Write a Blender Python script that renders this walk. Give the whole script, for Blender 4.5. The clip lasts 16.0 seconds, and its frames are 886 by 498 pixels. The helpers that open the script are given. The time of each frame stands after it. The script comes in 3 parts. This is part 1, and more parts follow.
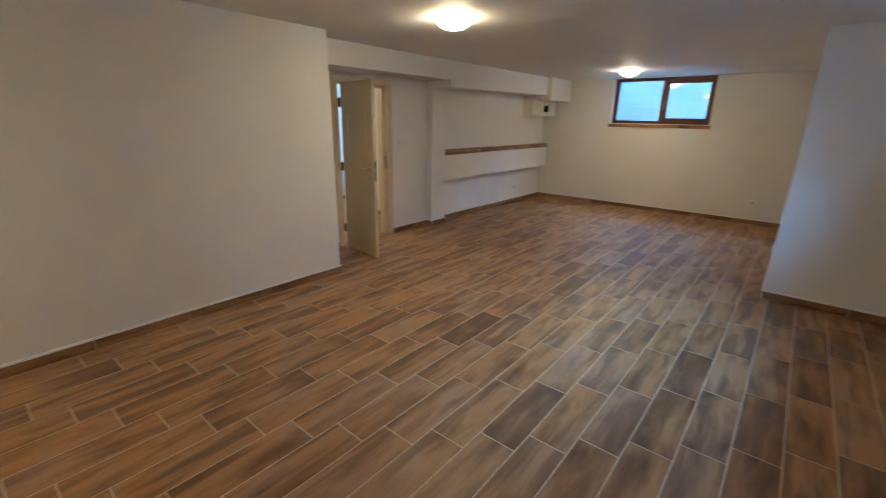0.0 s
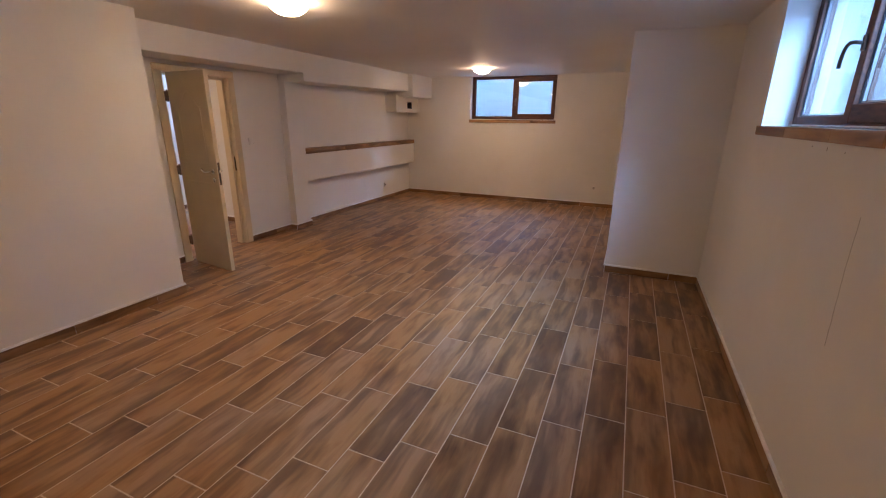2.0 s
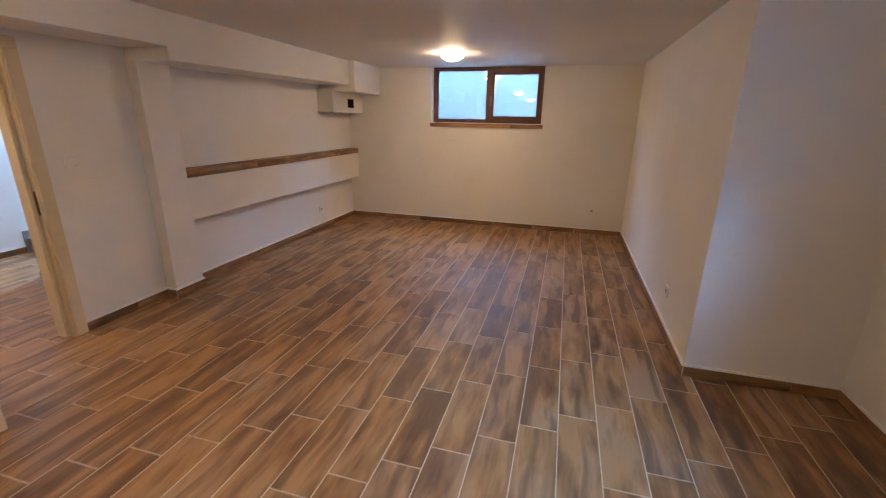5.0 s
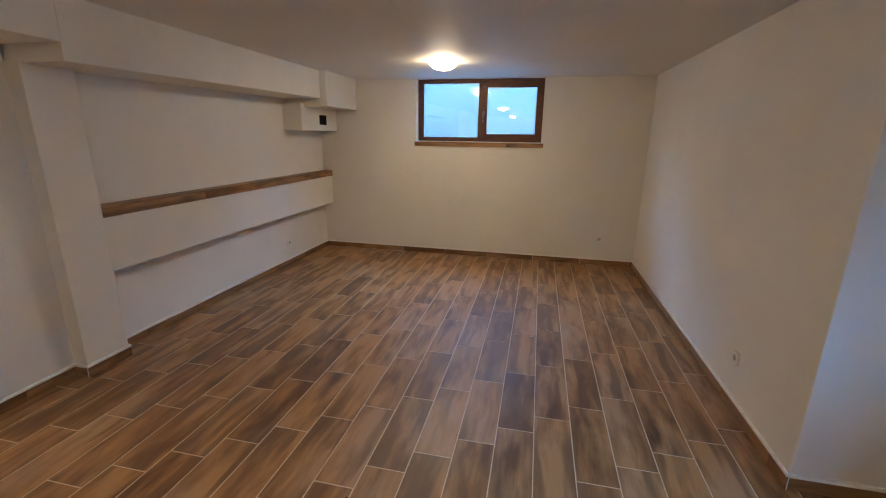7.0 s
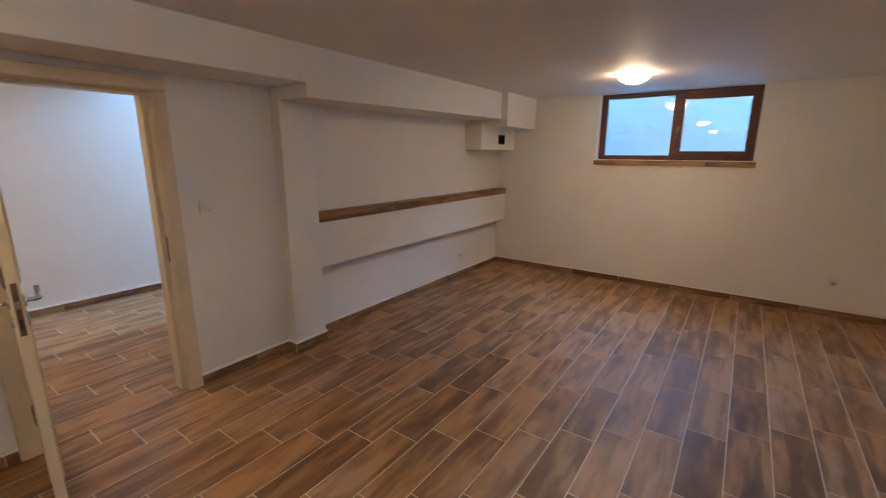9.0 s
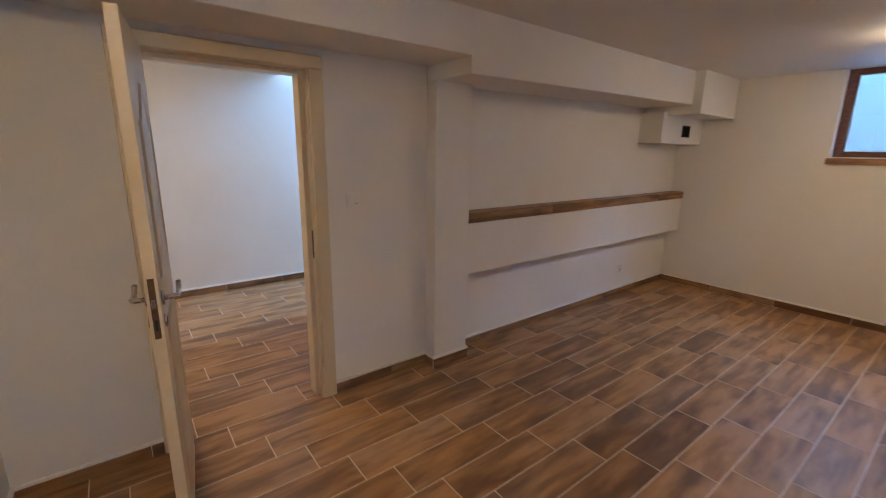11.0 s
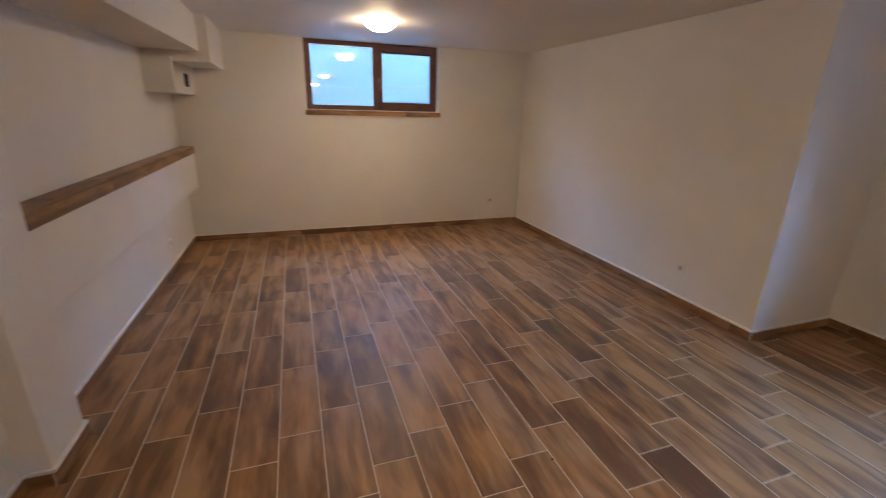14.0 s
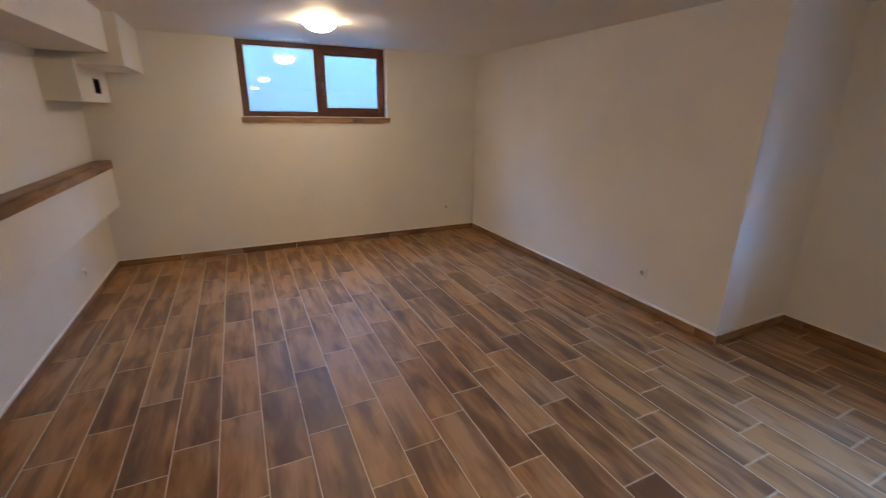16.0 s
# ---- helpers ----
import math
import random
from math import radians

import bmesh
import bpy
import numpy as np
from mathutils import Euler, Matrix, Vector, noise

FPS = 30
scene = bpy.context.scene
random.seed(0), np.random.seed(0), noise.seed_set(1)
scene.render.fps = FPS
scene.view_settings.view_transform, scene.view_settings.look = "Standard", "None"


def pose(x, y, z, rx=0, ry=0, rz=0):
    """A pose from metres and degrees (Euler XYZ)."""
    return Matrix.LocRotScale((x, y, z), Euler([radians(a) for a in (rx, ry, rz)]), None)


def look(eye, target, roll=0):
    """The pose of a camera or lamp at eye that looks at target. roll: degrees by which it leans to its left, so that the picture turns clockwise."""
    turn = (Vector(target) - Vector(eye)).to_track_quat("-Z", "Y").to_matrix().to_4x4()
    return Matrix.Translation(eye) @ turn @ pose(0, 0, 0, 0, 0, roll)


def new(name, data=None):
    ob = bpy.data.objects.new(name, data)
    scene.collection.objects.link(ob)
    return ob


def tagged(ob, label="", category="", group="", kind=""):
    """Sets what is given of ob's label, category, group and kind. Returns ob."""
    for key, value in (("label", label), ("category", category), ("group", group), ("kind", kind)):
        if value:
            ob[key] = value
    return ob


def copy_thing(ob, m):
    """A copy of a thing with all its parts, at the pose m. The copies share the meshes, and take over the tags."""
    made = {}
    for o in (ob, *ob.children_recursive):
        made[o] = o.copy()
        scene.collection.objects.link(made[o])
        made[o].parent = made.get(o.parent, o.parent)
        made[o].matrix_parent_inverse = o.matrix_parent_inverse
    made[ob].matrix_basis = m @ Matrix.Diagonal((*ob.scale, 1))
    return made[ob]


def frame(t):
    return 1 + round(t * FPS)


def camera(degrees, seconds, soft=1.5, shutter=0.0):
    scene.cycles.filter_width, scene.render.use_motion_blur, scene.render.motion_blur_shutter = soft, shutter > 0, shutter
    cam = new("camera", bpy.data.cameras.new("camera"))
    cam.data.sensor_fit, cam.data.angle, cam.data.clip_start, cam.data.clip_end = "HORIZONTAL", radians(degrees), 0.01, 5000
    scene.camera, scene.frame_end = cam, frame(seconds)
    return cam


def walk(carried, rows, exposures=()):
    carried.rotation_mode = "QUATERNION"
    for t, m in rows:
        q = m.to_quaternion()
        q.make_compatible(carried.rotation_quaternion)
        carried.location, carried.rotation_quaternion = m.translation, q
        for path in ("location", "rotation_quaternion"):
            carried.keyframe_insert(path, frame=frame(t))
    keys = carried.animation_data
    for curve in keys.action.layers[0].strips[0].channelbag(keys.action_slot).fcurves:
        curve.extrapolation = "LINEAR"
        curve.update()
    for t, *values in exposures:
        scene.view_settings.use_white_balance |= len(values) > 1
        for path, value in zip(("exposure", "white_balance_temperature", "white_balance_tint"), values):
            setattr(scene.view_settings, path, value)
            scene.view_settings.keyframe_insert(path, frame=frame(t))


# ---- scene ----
cam = camera(92.7, 16.0, soft=1.1, shutter=0.4)
PATH = [
    (0, (0.398, -0.093, 1.601), (-0.819, 1.38, 1.011), 1.0),
    (0.5, (0.434, -0.086, 1.602), (-0.498, 1.582, 1.011), 1.1),
    (1, (0.434, -0.056, 1.595), (-0.367, 1.679, 1.005), 1.0),
    (1.5, (0.447, 0.002, 1.583), (-0.323, 1.75, 0.993), 0.8),
    (2, (0.471, 0.105, 1.568), (-0.286, 1.86, 0.979), 0.6),
    (2.5, (0.369, 0.319, 1.599), (-0.376, 2.078, 1.007), 0.5),
    (3, (0.171, 0.63, 1.589), (-0.544, 2.401, 0.992), 0.5),
    (3.5, (0.02, 1.012, 1.603), (-0.668, 2.793, 1.008), 0.6),
    (4, (-0.149, 1.342, 1.56), (-0.815, 3.131, 0.965), 0.7),
    (4.5, (-0.342, 1.648, 1.598), (-0.927, 3.464, 1.001), 0.9),
    (7, (-0.917, 2.747, 1.644), (-1.333, 4.633, 1.125), 0.8),
    (7.5, (-0.912, 2.785, 1.629), (-1.317, 4.68, 1.136), 0.8),
    (8, (-0.92, 2.804, 1.64), (-1.501, 4.66, 1.173), 0.3),
    (8.5, (-0.944, 2.782, 1.643), (-1.84, 4.513, 1.191), 0.3),
    (9, (-0.951, 2.773, 1.641), (-2.077, 4.365, 1.197), 0.3),
    (9.5, (-0.958, 2.77, 1.613), (-2.258, 4.224, 1.173), 0.4),
    (10, (-0.99, 2.805, 1.578), (-2.398, 4.157, 1.144), 0.6),
    (10.2, (-1.033, 2.837, 1.573), (-2.469, 4.159, 1.138), 0.7),
    (12.3, (-2.428, 3.284, 1.576), (-4.06, 4.337, 1.099), 0.7),
    (12.5, (-2.472, 3.207, 1.579), (-3.908, 4.506, 1.08), 0.5),
    (12.8, (-2.612, 3.05, 1.558), (-3.563, 4.718, 0.999), 1.3),
    (13, (-2.66, 2.94, 1.564), (-3.267, 4.755, 0.984), 1.1),
    (13.5, (-2.686, 2.844, 1.571), (-2.586, 4.746, 0.962), 0.6),
    (14, (-2.75, 2.865, 1.587), (-2.123, 4.659, 0.966), 1.5),
    (14.5, (-2.797, 2.917, 1.592), (-1.879, 4.572, 0.945), 1.9),
    (15, (-2.734, 2.987, 1.599), (-1.724, 4.583, 0.94), 2.1),
    (15.5, (-2.695, 3.045, 1.629), (-1.703, 4.654, 0.975), 1.6),
    (16, (-2.674, 3.116, 1.621), (-1.852, 4.834, 1.011), 0.7),
]
EXPOSURES = [
    (0.0, -0.01, 4740, 4), (1.0, -0.01, 4890, 9), (2.0, -0.14, 5510, 27), (3.0, -0.24, 5910, 37), (3.5, -0.04, 5910, 38), (4.5, 0.12, 5610, 26), (7.0, -0.07, 4970, 9), (8.5, -0.17, 5120, 13),
    (10.2, -0.22, 5170, 17), (12.5, -0.01, 5010, 9), (13.0, -0.45, 5010, 10), (14.0, -0.07, 5160, 16), (15.5, -0.07, 5110, 14), (16.0, -0.06, 5110, 13),
]
walk(cam, [(t, look(eye, target, roll)) for t, eye, target, roll in PATH], EXPOSURES)

# ---- world and large lights ----
world = bpy.data.worlds.new("world")
scene.world = world
world.use_nodes = True
wn = world.node_tree.nodes
sky = wn.new("ShaderNodeTexSky")
sky.sky_type = "NISHITA"
sky.sun_disc = False
sky.sun_elevation = radians(50)
sky.sun_rotation = radians(270)
world.node_tree.links.new(sky.outputs[0], wn["Background"].inputs[0])
wn["Background"].inputs[1].default_value = 0.06

sun = new("sun", bpy.data.lights.new("sun", "SUN"))
sun.data.energy = 0.5
sun.data.angle = radians(12)
sun.data.color = (1.0, 0.96, 0.9)
sun.matrix_world = look((-5, 1, 6.5), (0, 1, 0.5))

LAMP_COLOUR = (1.0, 0.65, 0.295)
LAMP_STRENGTH = 108.0
DAY = (0.345, 0.645, 1.0)
WELL_NORTH, WELL_EAST, STAIR_POWER = 1.0, 15.0, 265.0
SKY_NORTH, SKY_EAST = 1050.0, 3700.0
WELL_DAY = (0.28, 0.68, 1.0)


def day_lamp(name, eye, target, sx, sy, power, colour=DAY):
    d = bpy.data.lights.new(name, "AREA")
    d.shape, d.size, d.size_y, d.energy, d.color = "RECTANGLE", sx, sy, power, colour
    ob = new(name, d)
    ob.matrix_world = look(eye, target)
    return ob


# ---- plan ----
XR, XRN, YF, YC = 0.366, 1.246, 8.468, 4.768      # far right wall, near right wall, window wall, step between them
XB, YB = -3.165, 2.497                            # projecting block beside the door
XD, XN, XP = -3.948, -3.979, -3.838               # door wall, niche back, pilaster face
YP0, YP1 = 4.745, 5.050                           # pilaster
ZC = 2.360                                        # ceiling
XH, YH0, YHW, XHC = -6.62, 1.0, 4.71, -5.53       # hall: far wall, closing wall, end wall, its corner
XW = -4.090                                       # hall side of the door wall
YS = -3.2                                         # closing wall behind the start
YSW = 8.0                                         # end of the stairwell


# ---- materials ----
def material(name, rough=0.6, metal=0.0, colour=(0.8, 0.8, 0.8)):
    m = bpy.data.materials.new(name)
    m.use_nodes = True
    b = m.node_tree.nodes["Principled BSDF"]
    b.inputs["Base Color"].default_value = (*colour, 1)
    b.inputs["Roughness"].default_value = rough
    b.inputs["Metallic"].default_value = metal
    return m, m.node_tree.nodes, m.node_tree.links, b


def noise_node(n, l, vector, scale, detail=4.0, rough=0.55):
    t = n.new("ShaderNodeTexNoise")
    t.inputs["Scale"].default_value = scale
    t.inputs["Detail"].default_value = detail
    t.inputs["Roughness"].default_value = rough
    if vector is not None:
        l.new(vector, t.inputs["Vector"])
    return t


def ramp_node(n, l, fac, stops):
    r = n.new("ShaderNodeValToRGB")
    while len(r.color_ramp.elements) < len(stops):
        r.color_ramp.elements.new(0.5)
    for e, (p, c) in zip(r.color_ramp.elements, stops):
        e.position, e.color = p, (*c, 1)
    l.new(fac, r.inputs[0])
    return r


def mix_node(n, l, fac, a, b, mode="MIX"):
    x = n.new("ShaderNodeMix")
    x.data_type, x.blend_type = "RGBA", mode
    for value, key in ((fac, 0), (a, 6), (b, 7)):
        if hasattr(value, "is_linked"):
            l.new(value, x.inputs[key])
        elif isinstance(value, tuple):
            x.inputs[key].default_value = (*value, 1)
        else:
            x.inputs[key].default_value = value
    return x.outputs[2]


def bump_node(n, l, b, height, strength, distance):
    p = n.new("ShaderNodeBump")
    p.inputs["Strength"].default_value = strength
    p.inputs["Distance"].default_value = distance
    l.new(height, p.inputs["Height"])
    l.new(p.outputs[0], b.inputs["Normal"])


def paint(name, colour, grain=140, strength=0.12, stain=0.06, rough=0.75, smudges=()):
    """Matt wall paint: roller grain, faint broad unevenness, a few scuffs; smudges: (place, size, depth) of dirty patches."""
    m, n, l, b = material(name, rough)
    b.inputs["Specular IOR Level"].default_value = 0.35
    pos = n.new("ShaderNodeNewGeometry").outputs["Position"]
    broad = noise_node(n, l, pos, 0.9, 5)
    dirty = tuple(c * (1 - stain) * k for c, k in zip(colour, (1, 0.985, 0.95)))
    base = ramp_node(n, l, broad.outputs[0], [(0.35, dirty), (0.62, colour)])
    scuff = noise_node(n, l, pos, 4.5, 6, 0.65)
    mask = ramp_node(n, l, scuff.outputs[0], [(0.66, (0, 0, 0)), (0.80, (0.35, 0.35, 0.35))])
    painted = mix_node(n, l, mask.outputs[0], base.outputs[0], tuple(c * 0.84 for c in colour))
    for place, size, depth in smudges:
        away = n.new("ShaderNodeVectorMath")
        away.operation = "SUBTRACT"
        l.new(pos, away.inputs[0])
        away.inputs[1].default_value = place
        scaled = n.new("ShaderNodeVectorMath")
        scaled.operation = "DIVIDE"
        l.new(away.outputs[0], scaled.inputs[0])
        scaled.inputs[1].default_value = size
        length = n.new("ShaderNodeVectorMath")
        length.operation = "LENGTH"
        l.new(scaled.outputs[0], length.inputs[0])
        broken = n.new("ShaderNodeMath")
        broken.operation = "MULTIPLY_ADD"
        l.new(scuff.outputs[0], broken.inputs[0])
        broken.inputs[1].default_value = 1.6
        l.new(length.outputs["Value"], broken.inputs[2])
        spot = ramp_node(n, l, broken.outputs[0], [(0.55, (depth, depth, depth)), (1.0, (0, 0, 0))])
        painted = mix_node(n, l, spot.outputs[0], painted, tuple(c * 0.6 for c in colour))
    l.new(painted, b.inputs["Base Color"])
    fine = noise_node(n, l, pos, grain, 3)
    bump_node(n, l, b, fine.outputs[0], strength, 0.004)
    return m


def wood_tile(name, depth=1.0):
    """Wood-look porcelain plank: tan and brown clouds drawn out along its length (local y), each plank different.
    The object's colour picks the print: white for the common tan ones, black for the dark ones."""
    m, n, l, b = material(name, 0.42)
    b.inputs["Specular IOR Level"].default_value = 0.44
    co = n.new("ShaderNodeTexCoord").outputs["Object"]
    info = n.new("ShaderNodeObjectInfo")
    island = n.new("ShaderNodeNewGeometry").outputs["Random Per Island"]

    def calc(op, x, y, z=None):
        k = n.new("ShaderNodeMath")
        k.operation = op
        for value, key in ((x, 0), (y, 1), (z, 2)):
            if hasattr(value, "is_linked"):
                l.new(value, k.inputs[key])
            elif value is not None:
                k.inputs[key].default_value = value
        return k.outputs[0]

    def vec(op, x, y):
        k = n.new("ShaderNodeVectorMath")
        k.operation = op
        l.new(x, k.inputs[0])
        if isinstance(y, tuple):
            k.inputs[1].default_value = y
        else:
            l.new(y, k.inputs[1])
        return k.outputs[0]

    seed = calc("ADD", info.outputs["Random"], island)
    moved = vec("ADD", co, vec("MULTIPLY", seed, (91.7, 53.3, 37.9)))
    # the figure wanders sideways, as sawn grain does
    wander = noise_node(n, l, vec("MULTIPLY", moved, (5.0, 3.4, 5.0)), 1.0, 1, 0.4)
    bent = vec("ADD", moved, vec("MULTIPLY", vec("SUBTRACT", wander.outputs["Color"], (0.5, 0.5, 0.5)), (0.055, 0.10, 0.0)))

    def field(x, y, detail, rough, source=bent):
        return noise_node(n, l, vec("MULTIPLY", source, (x, y, 3.0)), 1.0, detail, rough).outputs[0]

    cloud = field(9.0, 2.4, 3, 0.5)
    streak = field(18.0, 2.4, 4, 0.55)
    band = field(10.0, 0.8, 2, 0.5)
    grain = field(170.0, 8.0, 4, 0.6, moved)
    white = n.new("ShaderNodeTexWhiteNoise")
    white.noise_dimensions = "1D"
    l.new(seed, white.inputs["W"])
    mark = n.new("ShaderNodeSeparateColor")
    l.new(info.outputs["Color"], mark.inputs[0])
    darkness = calc("SUBTRACT", 1.0, mark.outputs[0])
    figure = calc("MULTIPLY_ADD", streak, 0.62, calc("MULTIPLY_ADD", cloud, 1.25, -0.12))
    figure = calc("MULTIPLY_ADD", white.outputs["Value"], 0.17, figure)
    figure = calc("MULTIPLY_ADD", darkness, -0.13, figure)
    base = ramp_node(n, l, figure, [(0.56, (0.125, 0.059, 0.025)), (0.72, (0.220, 0.111, 0.041)), (0.86, (0.325, 0.172, 0.061)), (0.94, (0.375, 0.204, 0.075)), (1.0, (0.415, 0.234, 0.092))])
    # broad dark heartwood bands on part of the planks
    heart = calc("MULTIPLY_ADD", streak, 0.24, calc("MULTIPLY_ADD", darkness, 0.05, band))
    dark = ramp_node(n, l, heart, [(0.635, (0, 0, 0)), (0.755, (0.72, 0.72, 0.72))])
    banded = mix_node(n, l, dark.outputs[0], base.outputs[0], (0.130, 0.065, 0.028))
    # pale worn patches
    pale = ramp_node(n, l, field(13.0, 4.0, 2, 0.5), [(0.58, (0, 0, 0)), (0.76, (0.30, 0.30, 0.30))])
    worn = mix_node(n, l, pale.outputs[0], banded, (0.40, 0.250, 0.110))
    grey = n.new("ShaderNodeHueSaturation")
    grey.inputs["Saturation"].default_value = 0.72
    l.new(worn, grey.inputs["Color"])
    greyness = ramp_node(n, l, field(3.0, 1.2, 2, 0.5), [(0.48, (0, 0, 0)), (0.68, (0.6, 0.6, 0.6))])
    body = mix_node(n, l, greyness.outputs[0], worn, grey.outputs[0])
    deep = n.new("ShaderNodeHueSaturation")
    deep.inputs["Value"].default_value = depth
    lines = ramp_node(n, l, grain, [(0.3, (0.82, 0.80, 0.78)), (0.6, (1.06, 1.03, 1.04))])
    l.new(mix_node(n, l, 0.35, body, lines.outputs[0], "MULTIPLY"), deep.inputs["Color"])
    l.new(deep.outputs[0], b.inputs["Base Color"])
    l.new(calc("MULTIPLY_ADD", cloud, 0.22, 0.33), b.inputs["Roughness"])
    bump_node(n, l, b, grain, 0.14, 0.002)
    return m


def frame_wood(name):
    """Window frame foil: dark reddish-brown wood grain."""
    m, n, l, b = material(name, 0.55)
    co = n.new("ShaderNodeTexCoord").outputs["Object"]
    k = n.new("ShaderNodeVectorMath")
    k.operation = "MULTIPLY"
    l.new(co, k.inputs[0])
    k.inputs[1].default_value = (12, 60, 60)
    t = noise_node(n, l, k.outputs[0], 1.0, 5, 0.6)
    r = ramp_node(n, l, t.outputs[0], [(0.3, (0.055, 0.018, 0.009)), (0.7, (0.150, 0.052, 0.022))])
    l.new(r.outputs[0], b.inputs["Base Color"])
    bump_node(n, l, b, t.outputs[0], 0.1, 0.001)
    return m


def stone(name):
    """Grey polished granite of the stairs."""
    m, n, l, b = material(name, 0.3)
    pos = n.new("ShaderNodeNewGeometry").outputs["Position"]
    t = noise_node(n, l, pos, 160, 3, 0.7)
    r = ramp_node(n, l, t.outputs[0], [(0.35, (0.05, 0.05, 0.055)), (0.5, (0.22, 0.22, 0.23)), (0.68, (0.5, 0.5, 0.5))])
    l.new(r.outputs[0], b.inputs["Base Color"])
    return m


def soiled(name, colour, rough, metal=0.0, scale=30, amount=0.12):
    m, n, l, b = material(name, rough, metal)
    co = n.new("ShaderNodeTexCoord").outputs["Object"]
    t = noise_node(n, l, co, scale, 5)
    r = ramp_node(n, l, t.outputs[0], [(0.3, tuple(c * (1 - amount) for c in colour)), (0.65, colour)])
    l.new(r.outputs[0], b.inputs["Base Color"])
    g = n.new("ShaderNodeMapRange")
    l.new(t.outputs[0], g.inputs[0])
    g.inputs[3].default_value, g.inputs[4].default_value = rough * 0.85, min(1, rough * 1.2)
    l.new(g.outputs[0], b.inputs["Roughness"])
    return m


WALL = paint("wall_paint", (0.80, 0.785, 0.75))
WALL_NORTH = paint("wall_paint_smudged", (0.80, 0.785, 0.75), smudges=(
    ((-2.24, 8.468, 1.31), (0.42, 0.2, 0.12), 0.30), ((-1.30, 8.468, 1.385), (0.40, 0.2, 0.09), 0.26), ((-1.9, 8.468, 0.75), (0.5, 0.2, 0.3), 0.10), ((-0.2, 8.468, 0.62), (0.5, 0.2, 0.16), 0.10)))
CEILING = paint("ceiling_paint", (0.80, 0.79, 0.765), 120, 0.05, 0.03, 0.6)
WELL = paint("well_plaster", (0.40, 0.40, 0.395), 60, 0.25, 0.10)
TILE = wood_tile("wood_look_tile", 1.0)
SKIRT = wood_tile("dark_wood_look_tile", 0.80)
GROUT = soiled("grout", (0.76, 0.62, 0.46), 0.9, 0, 60, 0.25)
SEAL = soiled("white_sealant", (0.90, 0.89, 0.87), 0.45, 0, 40, 0.15)
FRAME = frame_wood("brown_window_foil")
STONE = stone("grey_granite")
DOOR = soiled("cream_lacquer", (0.68, 0.57, 0.375), 0.38, 0, 6, 0.05)
CHROME = soiled("satin_chrome", (0.72, 0.71, 0.69), 0.24, 1.0, 50, 0.1)
BRASS = soiled("brown_lock_metal", (0.16, 0.10, 0.055), 0.42, 0.8, 60, 0.3)
# window handle metal, darkened to hold its shade against the bright panes
BACKLIT_BRONZE = soiled("backlit_bronze", (0.17, 0.145, 0.125), 0.38, 0.8, 50, 0.2)
BLACK = soiled("black_plastic", (0.012, 0.012, 0.013), 0.55, 0, 40, 0.3)
# socket cup plastic, greyed to hold the shade of a deeper recess
CUP_SHADE = soiled("shaded_socket_plastic", (0.5, 0.49, 0.47), 0.4, 0, 40, 0.06)
PLASTIC = soiled("white_plastic", (0.78, 0.77, 0.74), 0.32, 0, 40, 0.04)
RUBBER = soiled("dark_gasket", (0.02, 0.02, 0.022), 0.6, 0, 40, 0.2)
SPACER = soiled("aluminium_spacer", (0.62, 0.63, 0.64), 0.35, 1.0, 40, 0.1)
CRACK = soiled("crack_shadow_dirt", (0.34, 0.30, 0.26), 0.9, 0, 60, 0.3)

GLASS, gn, gl, gb = material("window_glass", 0.0, 0.0, (0.97, 0.99, 0.99))
gb.inputs["Transmission Weight"].default_value = 1.0
gb.inputs["IOR"].default_value = 1.5

OPAL, on, ol, ob_ = material("lit_opal_glass", 0.25, 0.0, (0.85, 0.82, 0.76))
ob_.inputs["Emission Color"].default_value = (*LAMP_COLOUR, 1)
ob_.inputs["Emission Strength"].default_value = LAMP_STRENGTH


# ---- building helpers ----
def box(bm, x0, x1, y0, y1, z0, z1, bevel=0.0, seg=2):
    """Adds one box; with bevel its edges are rounded."""
    v = [bm.verts.new(p) for p in ((x0, y0, z0), (x1, y0, z0), (x1, y1, z0), (x0, y1, z0), (x0, y0, z1), (x1, y0, z1), (x1, y1, z1), (x0, y1, z1))]
    f = [bm.faces.new([v[i] for i in q]) for q in ((3, 2, 1, 0), (4, 5, 6, 7), (0, 1, 5, 4), (1, 2, 6, 5), (2, 3, 7, 6), (3, 0, 4, 7))]
    if bevel:
        edges = list({e for q in f for e in q.edges})
        bmesh.ops.bevel(bm, geom=edges, offset=bevel, segments=seg, profile=0.5, affect="EDGES")
    return bm


def boxes(rows, bevel=0.0, seg=2):
    bm = bmesh.new()
    for r in rows:
        box(bm, *r, bevel=bevel, seg=seg)
    return bm


def lathe(profile, steps=40, bm=None, m=None):
    """A turned body from (radius, height) pairs round z."""
    bm = bm or bmesh.new()
    m = m or Matrix()
    rings = []
    for r, z in profile:
        if r < 1e-6:
            rings.append([bm.verts.new(m @ Vector((0, 0, z)))])
        else:
            rings.append([bm.verts.new(m @ Vector((r * math.cos(2 * math.pi * i / steps), r * math.sin(2 * math.pi * i / steps), z))) for i in range(steps)])
    for a, b in zip(rings, rings[1:]):
        for i in range(steps):
            j = (i + 1) % steps
            if len(a) == 1 and len(b) > 1:
                bm.faces.new((a[0], b[j], b[i]))
            elif len(b) == 1 and len(a) > 1:
                bm.faces.new((a[i], a[j], b[0]))
            elif len(a) > 1:
                bm.faces.new((a[i], a[j], b[j], b[i]))
    bmesh.ops.recalc_face_normals(bm, faces=bm.faces)
    return bm


